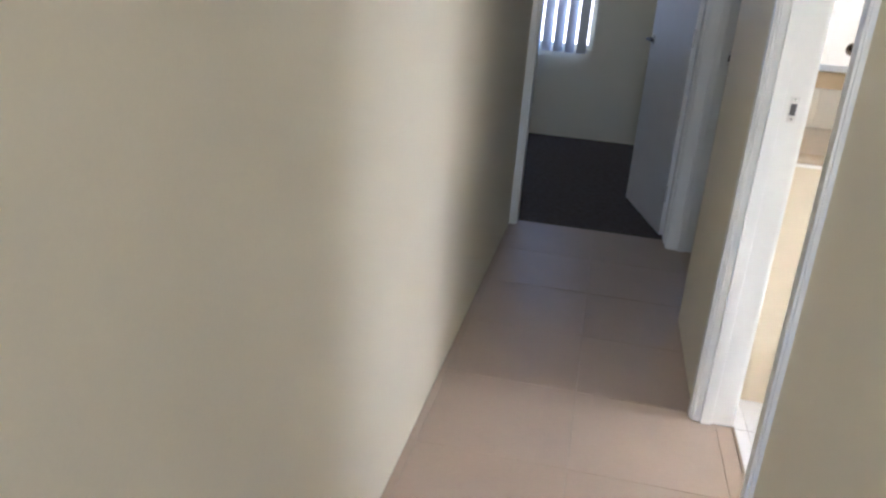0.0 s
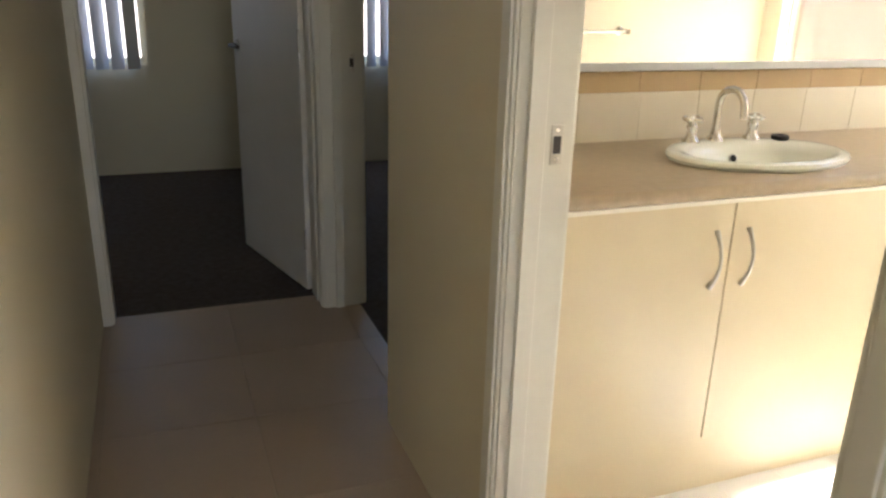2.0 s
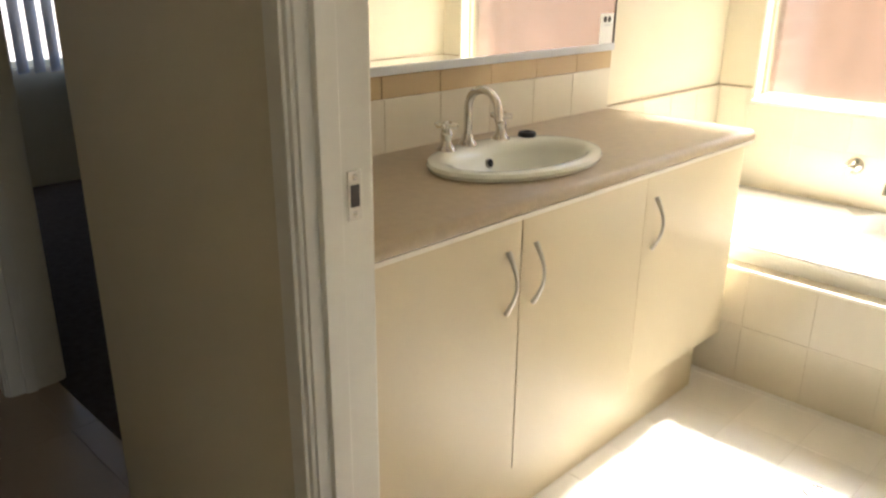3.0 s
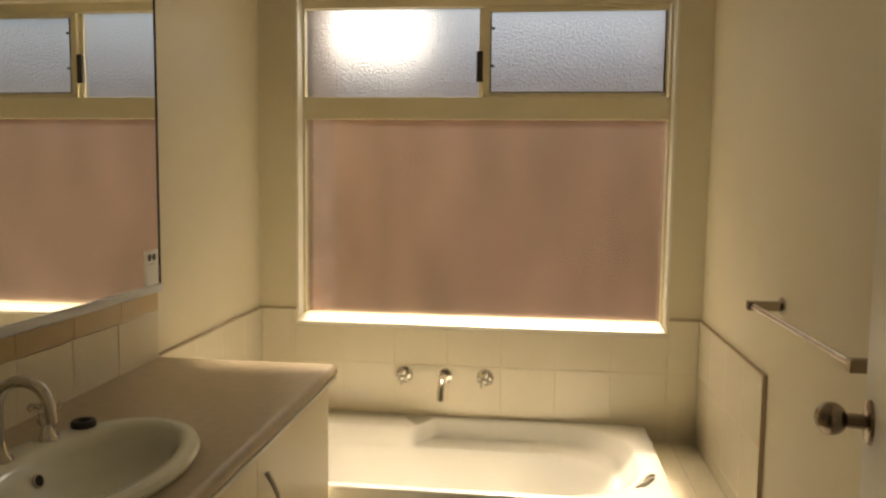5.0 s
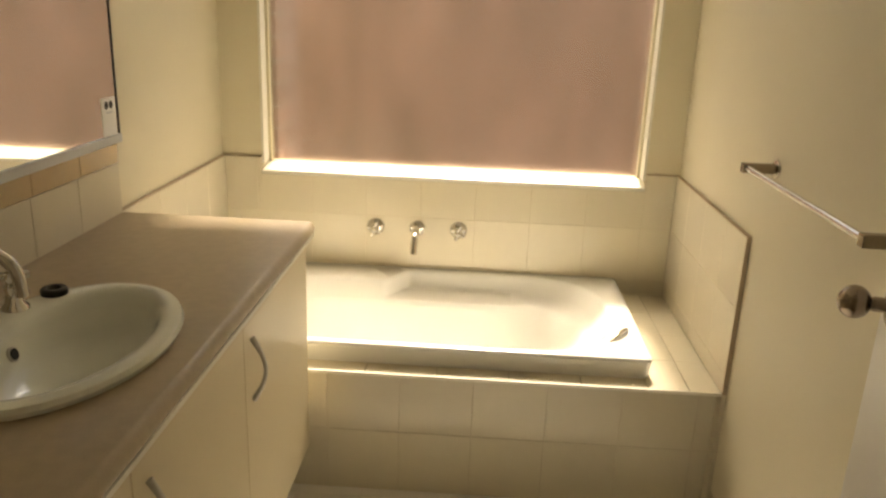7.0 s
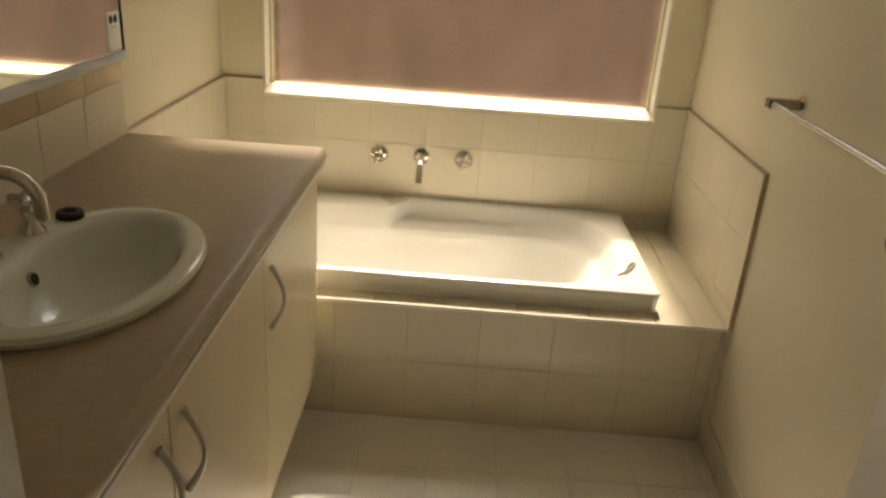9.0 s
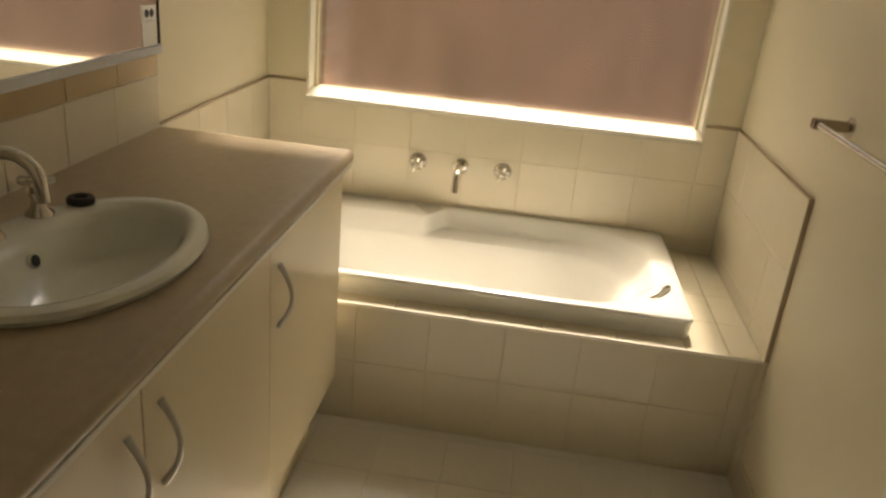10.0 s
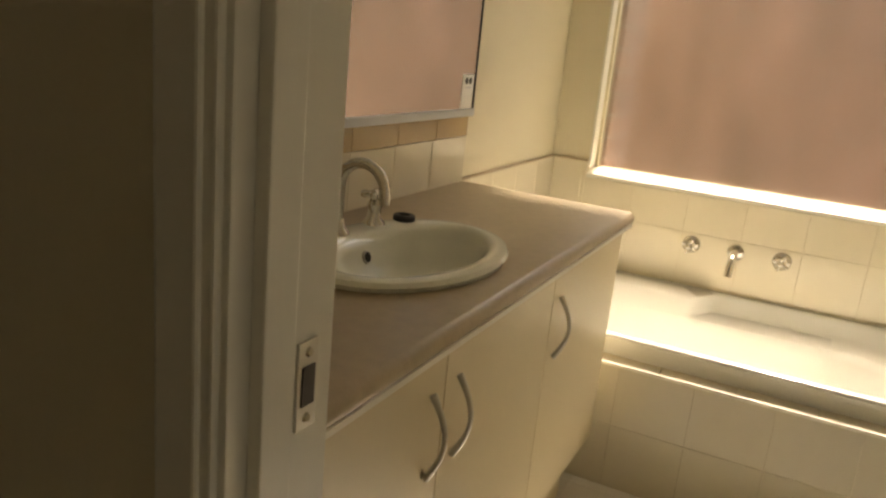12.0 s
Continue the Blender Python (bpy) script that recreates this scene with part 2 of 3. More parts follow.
wall_window = structure("wall_window", boxes(
    ((XW, YR, 0), (XW + EXT, YV, WZ0 - 0.030)), ((XW, YR, WZ1), (XW + EXT, YV, CEIL)),
    ((XW, YR, WZ0 - 0.030), (XW + EXT, WY0, WZ1)), ((XW, WY1, WZ0 - 0.030), (XW + EXT, YV, WZ1)), ((FX0, WY0, WZ0 - 0.030), (XW + EXT, WY1, WZ0))), PAINT, "cream painted wall around the bathroom window", "wall")
# bedrooms beyond the hall
BX0, BX1 = -3.2, 3.4
for nm, lo, hi in (("wall_bedroom_sill", (BX0, YBED, 0), (BX1, YBED + TW, 0.74)), ("wall_bedroom_head", (BX0, YBED, 1.95), (BX1, YBED + TW, CEIL)), ("wall_bedroom_corner", (BX0, YBED, 0.74), (-1.75, YBED + TW, 1.95)),
                   ("wall_bedroom_pier", (-0.66, YBED, 0.74), (0.42, YBED + TW, 1.95)), ("wall_bedroom_end", (1.6, YBED, 0.74), (BX1, YBED + TW, 1.95))):
    structure(nm, boxes((lo, hi)), PAINT, "cream bedroom wall round the windows", "wall")
structure("wall_bedroom_left", boxes(((BX0 - TW, YE, 0), (BX0, YBED, CEIL))), PAINT, "plain cream bedroom wall", "wall")
structure("wall_bedroom_near", boxes(((BX0, YE, 0), (XL - TW, YE + TW, CEIL))), PAINT, "plain cream bedroom wall", "wall")
structure("wall_bedroom_between", boxes(((0.0, YE + TW, 0), (TW, YBED, CEIL))), PAINT, "plain cream wall between the bedrooms", "wall")
structure("wall_bedroom_right", boxes(((BX1, YV + TW, 0), (BX1 + TW, YBED, CEIL)), ((XW + EXT, YV, 0), (BX1, YV + TW, CEIL))), PAINT, "plain cream bedroom wall", "wall")
structure("ceiling_hall", boxes(((XL - TW, YB - TW, CEIL), (TW, YE + TW, CEIL + 0.1))), CEILING, "white painted ceiling", "ceiling")
structure("ceiling_bathroom", boxes(((TW, YR - TW, CEIL), (XW + EXT, YV + TW, CEIL + 0.1))), CEILING, "white painted ceiling", "ceiling")
structure("ceiling_bedroom", boxes(((BX0 - TW, YE + TW, CEIL), (BX1 + TW, YBED + TW, CEIL + 0.1)), ((TW, YV + TW, CEIL), (BX1 + TW, YE + TW, CEIL + 0.1))), CEILING, "white painted ceiling", "ceiling")
floor_hall = structure("floor_hall", boxes(((XL - TW, YB - TW, -0.1), (0.0, YE + 0.07, -0.0016)), ((0.0, DN, -0.1), (0.052, DF, -0.0016)), ((0.0, YV + 0.085, -0.1), (0.085, YE + 0.07, -0.0016))), FGROUT, "beige tiled hall floor", "floor")
floor_bath = structure("floor_bathroom", boxes(((0.052, YR - TW, -0.1), (XW + EXT, YV + 0.085, -0.0016)), ((0.0, YR - TW, -0.1), (0.052, DN, -0.0016)), ((0.0, DF, -0.1), (0.052, YV + 0.085, -0.0016))), BGROUT, "pale beige tiled bathroom floor", "floor")
structure("floor_carpet", boxes(((BX0 - TW, YE + 0.07, -0.1), (BX1 + TW, YBED + TW, 0.004)), ((0.085, YV + 0.085, -0.1), (BX1 + TW, YE + 0.07, 0.004))), CARPET, "dark brown cut pile carpet", "carpet")


# ---- door frames and doors ----
def frame_x(name, x0, x1, y0, y1, label, near=True):
    """A timber frame with stepped architraves round a doorway in a wall of constant x."""
    f = thing(name, (x0 + x1) / 2, y1, 0, label, "door frame", kind="structure")
    t = 0.022
    sides = [(y1 - t, y1 + 0.0, y1, 1)] + ([(y0, y0 + t, y0, -1)] if near else [])
    for a, b, edge, s in sides:
        part("jamb", boxes(((x0 - 0.004, a, 0), (x1 + 0.004, b, DH))), GLOSS, f, bevel=0.002)
        mid = (x0 + x1) / 2 - 0.038
        part("door_stop", boxes(((mid, min(a, b) - (0.012 if s > 0 else -t), 0), (mid + 0.035, max(a, b) - (t if s > 0 else -0.012), DH - t))), GLOSS, f, bevel=0.002)
        for x, o in ((x0, -1), (x1, 1)):
            bm = bmesh.new()
            e = edge - s * 0.016
            for w0, w1, d in ((0.0, 0.052, 0.011), (0.010, 0.046, 0.016)):
                box(bm, (x, min(e + s * w0, e + s * w1), 0), (x + o * d, max(e + s * w0, e + s * w1), DH + 0.045 - w0 * 0.2))
            part("architrave", bm, GLOSS, f, bevel=0.0025)
    part("head", boxes(((x0 - 0.004, y0 + t, DH - t), (x1 + 0.004, y1 - t, DH))), GLOSS, f, bevel=0.002)
    for x, o in ((x0, -1), (x1, 1)):
        part("architrave", boxes(((x, y0 + 0.016, DH - 0.016), (x + o * 0.017, y1 - 0.016, DH + 0.045))), GLOSS, f, bevel=0.0025)
    return f


def strike(parent, x, y, z, s):
    """A lock's striker plate on a jamb face that looks towards s along y."""
    p = part("strike_plate", boxes(((x - 0.012, y, z - 0.036), (x + 0.012, y + s * 0.003, z + 0.036))), STRIKE, parent, "brushed steel striker plate", bevel=0.001)
    # raised block, no real hole; the hole's shade is its dark colour
    part("latch_hole_shade", boxes(((x - 0.008, y + s * 0.002, z - 0.016), (x + 0.007, y + s * 0.0045, z + 0.016))), BRONZE, p)
    for dz in (-0.027, 0.027):
        part("screw", lathe([(0.0045, 0), (0.003, 0.0018)], 10, Matrix.Translation((x, y + s * 0.003, z + dz)) @ Euler((radians(-90 * s), 0, 0)).to_matrix().to_4x4()), CHROME, p)


fr1 = frame_x("door_1", XH, XB, DN, DF, "white painted bathroom door frame with stepped architrave")
strike(fr1, 0.015, DF - 0.022, 1.02, -1)
fr2 = frame_x("door_2", ER, TW, D2N, D2F, "white painted door frame of the second bedroom", near=False)
strike(fr2, 0.06, D2F - 0.022, 1.0, -1)

fr3 = thing("door_3", EL, YE, 0, "white painted door frame of the end bedroom", "door frame", kind="structure")
for x, s in ((EL, 1), (ER, -1)):
    part("jamb", boxes(((min(x, x + s * 0.022), YE - 0.004, 0), (max(x, x + s * 0.022), YE + TW + 0.004, DH))), GLOSS, fr3, bevel=0.002)
    part("architrave", boxes(((max(XL, min(x - s * 0.05, x + s * 0.012)), YE - 0.017, 0), (max(x - s * 0.05, x + s * 0.012), YE, DH + 0.045))), GLOSS, fr3, bevel=0.003)
part("head", boxes(((EL + 0.022, YE - 0.004, DH - 0.022), (ER - 0.022, YE + TW + 0.004, DH))), GLOSS, fr3)


def door_leaf(hinge, angle, width, label, knob):
    """A flush door: local x runs from the hinge along the leaf, local y is its thickness."""
    d = thing("door", 0, 0, 0, label, "door")
    part("leaf", boxes(((0.003, -0.0175, 0.012), (width - 0.003, 0.0175, DH - 0.026))), DOORPAINT, d, bevel=0.0025)
    kx = width - 0.06
    for s in (-1, 1):
        m = Matrix.Translation((kx, s * 0.0175, 1.068 if knob else 1.0)) @ Euler((radians(-90 * s), 0, 0)).to_matrix().to_4x4()
        if knob:
            ball = [(0.0235 * math.sin(math.pi * (0.13 + 0.83 * i / 12)), 0.050 - 0.0220 * math.cos(math.pi * (0.13 + 0.83 * i / 12))) for i in range(13)]
            k = part("knob", lathe([(0.013, 0.006), (0.0105, 0.012), (0.0105, 0.024)] + ball, 28, m), KNOB, d, "dark shiny metal door knob", smooth=True)
            part("rose", lathe([(0.032, 0), (0.031, 0.004), (0.026, 0.007), (0.012, 0.009)], 28, m), KNOB, k, smooth=True)
        else:
            k = part("lever", tube([(kx, s * 0.02, 1.0), (kx, s * 0.055, 1.0), (kx - 0.015, s * 0.062, 1.0), (kx - 0.11, s * 0.06, 1.0)], 0.009), BRONZE, d, "dark metal lever handle", smooth=True)
            part("rose", lathe([(0.027, 0), (0.026, 0.006), (0.012, 0.009)], 24, m), BRUSHED, k, smooth=True)
    for z in (0.2, 1.02, 1.8):
        part("hinge", lathe([(0.006, 0), (0.006, 0.09)], 10, Matrix.Translation((0, 0.02, z))), BRUSHED, d)
    d.matrix_world = Matrix.Translation(hinge) @ pose(0, 0, 0, 0, 0, angle)
    return d


door_leaf((XB + 0.025, DN + 0.02, 0), -14, 0.70, "cream painted flush bathroom door standing open", True)
door_leaf((ER - 0.025, YE + TW + 0.01, 0), 104, 0.74, "white flush bedroom door standing open", False)

# ---- vanity ----
CX1, CF, CZ = 1.642, 0.120, 0.88          # worktop: far end, front edge, top
VF = CF + 0.022                          # door faces
bm = bmesh.new()
prof = [(CF + 0.018 - 0.018 * math.sin(math.pi * k / 14), CZ - 0.018 - 0.018 * math.cos(math.pi * k / 14)) for k in range(15)] + [(YV, CZ), (YV, CZ - 0.036)]
va = [bm.verts.new((XB, y, z)) for y, z in prof]
vb = [bm.verts.new((CX1, y, z)) for y, z in prof]
bm.faces.new(va)
bm.faces.new(vb[::-1])
for i in range(len(prof)):
    j = (i + 1) % len(prof)
    bm.faces.new((va[i], vb[i], vb[j], va[j]))
bmesh.ops.recalc_face_normals(bm, faces=bm.faces)
top = tagged(finish("worktop", bm, WORKTOP), "beige speckled laminate worktop with rounded front edge", "worktop")
BASX, BASY = 0.812, 0.359                  # basin centre
cut = finish("cutter", lathe([(0.2, CZ - 0.1), (0.2, CZ + 0.1)], 48, Matrix.Translation((BASX, BASY, 0)) @ Matrix.Diagonal((1.19, 0.81, 1, 1))), WORKTOP)
mod = top.modifiers.new("hole", "BOOLEAN")
mod.object, mod.operation = cut, "DIFFERENCE"
bpy.context.view_layer.update()
me = bpy.data.meshes.new_from_object(top.evaluated_get(bpy.context.evaluated_depsgraph_get()))
top.modifiers.clear()
top.data = me
for p in me.polygons:
    p.use_smooth = True
me.set_sharp_from_angle(angle=radians(30))
bpy.data.objects.remove(cut)
# added strip; the front edge's bright highlight is put into its pale colour
part("edge_strip", boxes(((XB + 0.001, CF + 0.001, CZ - 0.0405), (CX1 - 0.004, CF + 0.018, CZ - 0.0305))), EDGE, top, "pale strip added for the highlight under the front edge", bevel=0.001)

van = thing("vanity_cabinet", (XB + CX1) / 2, 0.4, 0, "cream laminate vanity cabinet with bow handles", "cabinet")
VX1 = CX1 - 0.012
KZ = 0.205
part("body", boxes(((XB + 0.002, VF + 0.018, KZ), (VX1, VF + 0.034, CZ - 0.038)), ((VX1 - 0.016, VF + 0.034, KZ), (VX1, YV - 0.012, CZ - 0.038)),
                   ((XB + 0.002, VF + 0.034, KZ), (VX1 - 0.016, YV - 0.012, KZ + 0.016))), LAMINATE, van)
part("kickboard", boxes(((XB + 0.002, 0.205, 0.0), (VX1 - 0.03, 0.221, KZ))), LAMINATE, van)
DOORX = [(XB + 0.006, 0.570), (0.574, 1.0752), (1.0768, VX1 - 0.001)]
HANDX = [0.525, 0.617, 1.122]
for (a, b), h in zip(DOORX, HANDX):
    d = part("door", boxes(((a, VF, KZ + 0.004), (b, VF + 0.016, CZ - 0.0408))), LAMINATE, van, bevel=0.0015)
    pts = []
    for i in range(13):
        u = i / 12
        pts.append((h, VF - 0.003 - 0.027 * math.sin(math.pi * u), 0.628 + 0.142 * u))
    part("handle", tube(pts, 0.005, 10, [0.0065 - 0.0022 * math.sin(math.pi * i / 12) for i in range(13)]), BRUSHED, d, "bowed satin metal handle", smooth=True)


def oval(profile, cx, cy, steps=56):
    """An oval basin from (rx, ry, y shift, z)."""
    bm = bmesh.new()
    rings = [[bm.verts.new((cx + 1.0 * rx * math.cos(6.28318531 * i / steps), cy + s + 0.965 * ry * math.sin(6.28318531 * i / steps), z)) for i in range(steps)] for rx, ry, s, z in profile]
    for a, b in zip(rings, rings[1:]):
        for i in range(steps):
            j = (i + 1) % steps
            bm.faces.new((a[i], a[j], b[j], b[i]))
    bm.faces.new(rings[-1])
    bmesh.ops.recalc_face_normals(bm, faces=bm.faces)
    return bm


bas = thing("basin", BASX, BASY, CZ, "white ceramic oval drop-in basin in the worktop", "basin")
part("bowl", oval([(0.228, 0.152, 0, CZ - 0.09), (0.230, 0.155, 0, CZ - 0.002), (0.256, 0.181, 0, CZ + 0.001), (0.260, 0.185, 0, CZ + 0.010), (0.256, 0.181, 0, CZ + 0.018), (0.242, 0.167, 0, CZ + 0.022),
                   (0.226, 0.138, -0.012, CZ + 0.020), (0.214, 0.122, -0.016, CZ + 0.010), (0.204, 0.115, -0.016, CZ - 0.006), (0.182, 0.100, -0.015, CZ - 0.042), (0.135, 0.074, -0.012, CZ - 0.066),
                   (0.06, 0.04, -0.008, CZ - 0.077), (0.022, 0.022, 0, CZ - 0.079)], BASX, BASY), CERAMIC, bas, smooth=True)
part("overflow_ring", lathe([(0.013, -0.004), (0.013, 0.003), (0.0095, 0.004)], 20, Matrix.Translation((BASX - 0.002, BASY + 0.0885, CZ - 0.022)) @ Euler((radians(72), 0, 0)).to_matrix().to_4x4()), BRUSHED, bas, "dark overflow hole", smooth=True)
# closed disc; the hole's darkness is put into its near-black colour
part("overflow_hole_shade", lathe([(0.0098, 0.0), (0.0098, 0.0052)], 18, Matrix.Translation((BASX - 0.002, BASY + 0.0885, CZ - 0.022)) @ Euler((radians(72), 0, 0)).to_matrix().to_4x4()), DARK, bas)


def cross_tap(x, y, z, name, label):
    t = thing(name, x, y, z, label, "tap", group="basin taps")
    m = Matrix.Translation((x, y, z))
    part("body", lathe([(0.024, 0), (0.023, 0.006), (0.015, 0.014), (0.013, 0.03), (0.016, 0.042), (0.012, 0.05), (0.008, 0.056), (0.008, 0.07), (0.004, 0.074)], 24, m), CHROME, t, smooth=True)
    for k in range(2):
        a = radians(25 + 90 * k)
        dx, dy = 0.03 * math.cos(a), 0.03 * math.sin(a)
        part("cross_bar", tube([(x - dx, y - dy, z + 0.062), (x - dx * 0.8, y - dy * 0.8, z + 0.062), (x, y, z + 0.062), (x + dx * 0.8, y + dy * 0.8, z + 0.062), (x + dx, y + dy, z + 0.062)], 0.005, 10, [0.005, 0.0085, 0.0052, 0.0085, 0.005]), CHROME, t, smooth=True)
    return t


TY, SPX = BASY + 0.143, BASX - 0.026
cross_tap(BASX - 0.112, TY - 0.008, CZ + 0.02, "basin_tap", "chrome cross-handled basin tap")
cross_tap(BASX + 0.094, TY - 0.008, CZ + 0.02, "basin_tap", "chrome cross-handled basin tap")
sp = thing("basin_spout", SPX, TY, CZ + 0.02, "chrome swan-neck basin spout", "spout")
part("base", lathe([(0.024, 0), (0.023, 0.006), (0.015, 0.014), (0.0125, 0.03)], 24, Matrix.Translation((SPX, TY, CZ + 0.02))), CHROME, sp, smooth=True)
pts = [(SPX, TY, CZ + 0.03), (SPX, TY, CZ + 0.115)]
for i in range(1, 15):
    a = math.pi * i / 14
    pts.append((SPX, TY - 0.05 + 0.05 * math.cos(a), CZ + 0.115 + 0.05 * math.sin(a)))
pts.append((SPX, TY - 0.102, CZ + 0.094))
part("neck", tube(pts, 0.0105, 16), CHROME, sp, smooth=True)
plug = thing("basin_plug", BASX + 0.170, BASY + 0.106, CZ + 0.019, "black rubber basin plug lying on the rim", "plug")
part("stopper", lathe([(0.020, 0), (0.024, 0.003), (0.024, 0.012), (0.021, 0.015), (0.013, 0.015), (0.010, 0.008), (0.002, 0.008)], 24, Matrix.Translation((BASX + 0.170, BASY + 0.106, CZ + 0.019))), RUBBER, plug, smooth=True)

# floor drain in the middle of the bathroom floor
drain = thing("floor_drain", 1.310, -0.322, 0.0, "small round grey metal drain set in the tiles", "drain")
part("ring", lathe([(0.034, 0.0), (0.034, 0.0045), (0.032, 0.005), (0.026, 0.005), (0.025, 0.0005)], 28, Matrix.Translation((1.310, -0.322, 0.0))), BRUSHED, drain, smooth=True)
# flat disc under the bars, coloured near-black for the shade down the drain
part("well_shade", lathe([(0.0255, 0.0), (0.0255, 0.0015)], 24, Matrix.Translation((1.310, -0.322, 0.0))), DARK, drain)
for k in range(5):
    w = math.sqrt(0.0252 ** 2 - (0.009 * (k - 2)) ** 2)
    part("bar", boxes(((1.310 - w, -0.324 + 0.009 * (k - 2), 0.0015), (1.310 + w, -0.320 + 0.009 * (k - 2), 0.0042))), BRUSHED, drain)

# mirror over the vanity
MX0, MX1, MZ0, MZ1 = XB + 0.02, 1.604, 1.079, 2.02
MY = YV - 0.040                           # face of the glass, on a shallow backing
mir = thing("mirror", (MX0 + MX1) / 2, YV, MZ0, "large frameless wall mirror on a pale grey channel", "mirror")
part("backing", boxes(((MX0, MY + 0.006, MZ0 + 0.022), (MX1 - 0.004, YV - 0.002, MZ1))), BRONZE, mir, "dark backing board")
part("glass", boxes(((MX0, MY, MZ0 + 0.018), (MX1 - 0.004, MY + 0.0055, MZ1))), MIRROR, mir)
part("channel", boxes(((MX0, MY - 0.007, MZ0), (MX1, YV - 0.010, MZ0 + 0.0215))), CHANNEL, mir, "pale grey aluminium bottom channel", bevel=0.002)
part("edge_strip", boxes(((MX1 - 0.004, MY - 0.002, MZ0 + 0.022), (MX1 + 0.002, YV - 0.002, MZ1))), DARK, mir, "dark edge strip")

# ---- bath and surround ----
sur = thing("bath_surround", HX, 0, 0, "cream tiled bath surround with a wide ledge", "bath surround")
BX_0, BX_1, BY_0, BY_1 = HX + 0.020, XW - 0.010, -0.848, YV - 0.012
part("front_wall", boxes(((HX + 0.0016, YR + 0.0106, 0), (HX + 0.09, YV - 0.0106, HZ - 0.0086))), GROUT, sur)
part("ledge", boxes(((HX + 0.09, YR + 0.0106, 0), (XW - 0.0106, BY_0 + 0.03, HZ - 0.0086))), GROUT, sur)
bath = thing("bathtub", (BX_0 + BX_1) / 2, 0, HZ, "white enamelled bathtub set into the tiled surround", "bathtub")


def rounded(cx, cy, hx, hy, r, z, n=8):
    out = []
    for sx, sy, a0 in ((1, 1, 0), (-1, 1, 90), (-1, -1, 180), (1, -1, 270)):
        for i in range(n + 1):
            a = radians(a0 + 90 * i / n)
            out.append(Vector((cx + sx * (hx - r) + r * math.cos(a), cy + sy * (hy - r) + r * math.sin(a), z)))
    return out


def loft(loops):
    bm = bmesh.new()
    rings = [[bm.verts.new(v) for v in lp] for lp in loops]
    for a, b in zip(rings, rings[1:]):
        for i in range(len(a)):
            j = (i + 1) % len(a)
            bm.faces.new((a[i], a[j], b[j], b[i]))
    bm.faces.new(rings[-1])
    bmesh.ops.recalc_face_normals(bm, faces=bm.faces)
    return bm


cx, cy, hx, hy = (BX_0 + BX_1) / 2, (BY_0 + BY_1) / 2, (BX_1 - BX_0) / 2, (BY_1 - BY_0) / 2


def tub_loop(z, front, back, left, right, r, step=0.0):
    """An inner outline of the tub at a height, by its distances from the rim's edges; step: how much the back deck widens at the tap end."""
    x0, x1, y0, y1 = BX_0 + front, BX_1 - back, BY_0 + right, BY_1 - left
    out = rounded((x0 + x1) / 2, (y0 + y1) / 2, (x1 - x0) / 2, (y1 - y0) / 2, r, z, 10)
    # extra points along the back so that the deck can step
    a, b = out[-1], out[0]
    mid = [Vector((x1, a.y + (b.y - a.y) * k / 60, z)) for k in range(1, 60)]
    out = out + mid
    for v in out:
        u = min(max((v.y + 0.07) / 0.09, 0.0), 1.0)
        if v.x > (x0 + x1) / 2:
            v.x -= step * u * u * (3 - 2 * u) * min(1.0, (v.x - (x0 + x1) / 2) / (0.3 * (x1 - x0)))
    return out


def outer_loop(z, inset):
    return tub_loop(z, inset, inset, inset, inset, 0.025)


part("tub", loft([outer_loop(HZ - 0.004, 0.006), outer_loop(HZ + 0.020, 0.005), outer_loop(RZ - 0.022, 0.003), outer_loop(RZ - 0.013, 0.0005), outer_loop(RZ - 0.008, 0.0), outer_loop(RZ - 0.003, 0.002), outer_loop(RZ, 0.007),
                  tub_loop(RZ, 0.030, 0.036, 0.09, 0.072, 0.26, 0.115), tub_loop(RZ - 0.004, 0.036, 0.042, 0.096, 0.079, 0.26, 0.115), tub_loop(RZ - 0.014, 0.042, 0.048, 0.102, 0.087, 0.26, 0.115),
                  tub_loop(RZ - 0.050, 0.050, 0.060, 0.13, 0.120, 0.26, 0.115), tub_loop(RZ - 0.062, 0.053, 0.072, 0.135, 0.130, 0.26, 0.105), tub_loop(RZ - 0.068, 0.056, 0.150, 0.14, 0.145, 0.24, 0.03),
                  tub_loop(RZ - 0.074, 0.058, 0.166, 0.145, 0.155, 0.24, 0.016), tub_loop(RZ - 0.096, 0.062, 0.176, 0.15, 0.175, 0.24, 0.010), tub_loop(RZ - 0.22, 0.085, 0.19, 0.18, 0.27, 0.22),
                  tub_loop(RZ - 0.32, 0.105, 0.20, 0.21, 0.36, 0.18), tub_loop(RZ - 0.36, 0.14, 0.23, 0.25, 0.42, 0.14)]), ACRYLIC, bath, smooth=True)
gp = [(1.875 + 0.105 * k / 8, -0.735 - 0.075 * (k / 8) ** 0.7, RZ - 0.002 + 0.014 * math.sin(math.pi * k / 8)) for k in range(9)]
part("grip", tube(gp, 0.008, 10, [0.004, 0.007, 0.008, 0.008, 0.008, 0.008, 0.008, 0.007, 0.004]), CHROME, bath, "small chrome hand grip", smooth=True)


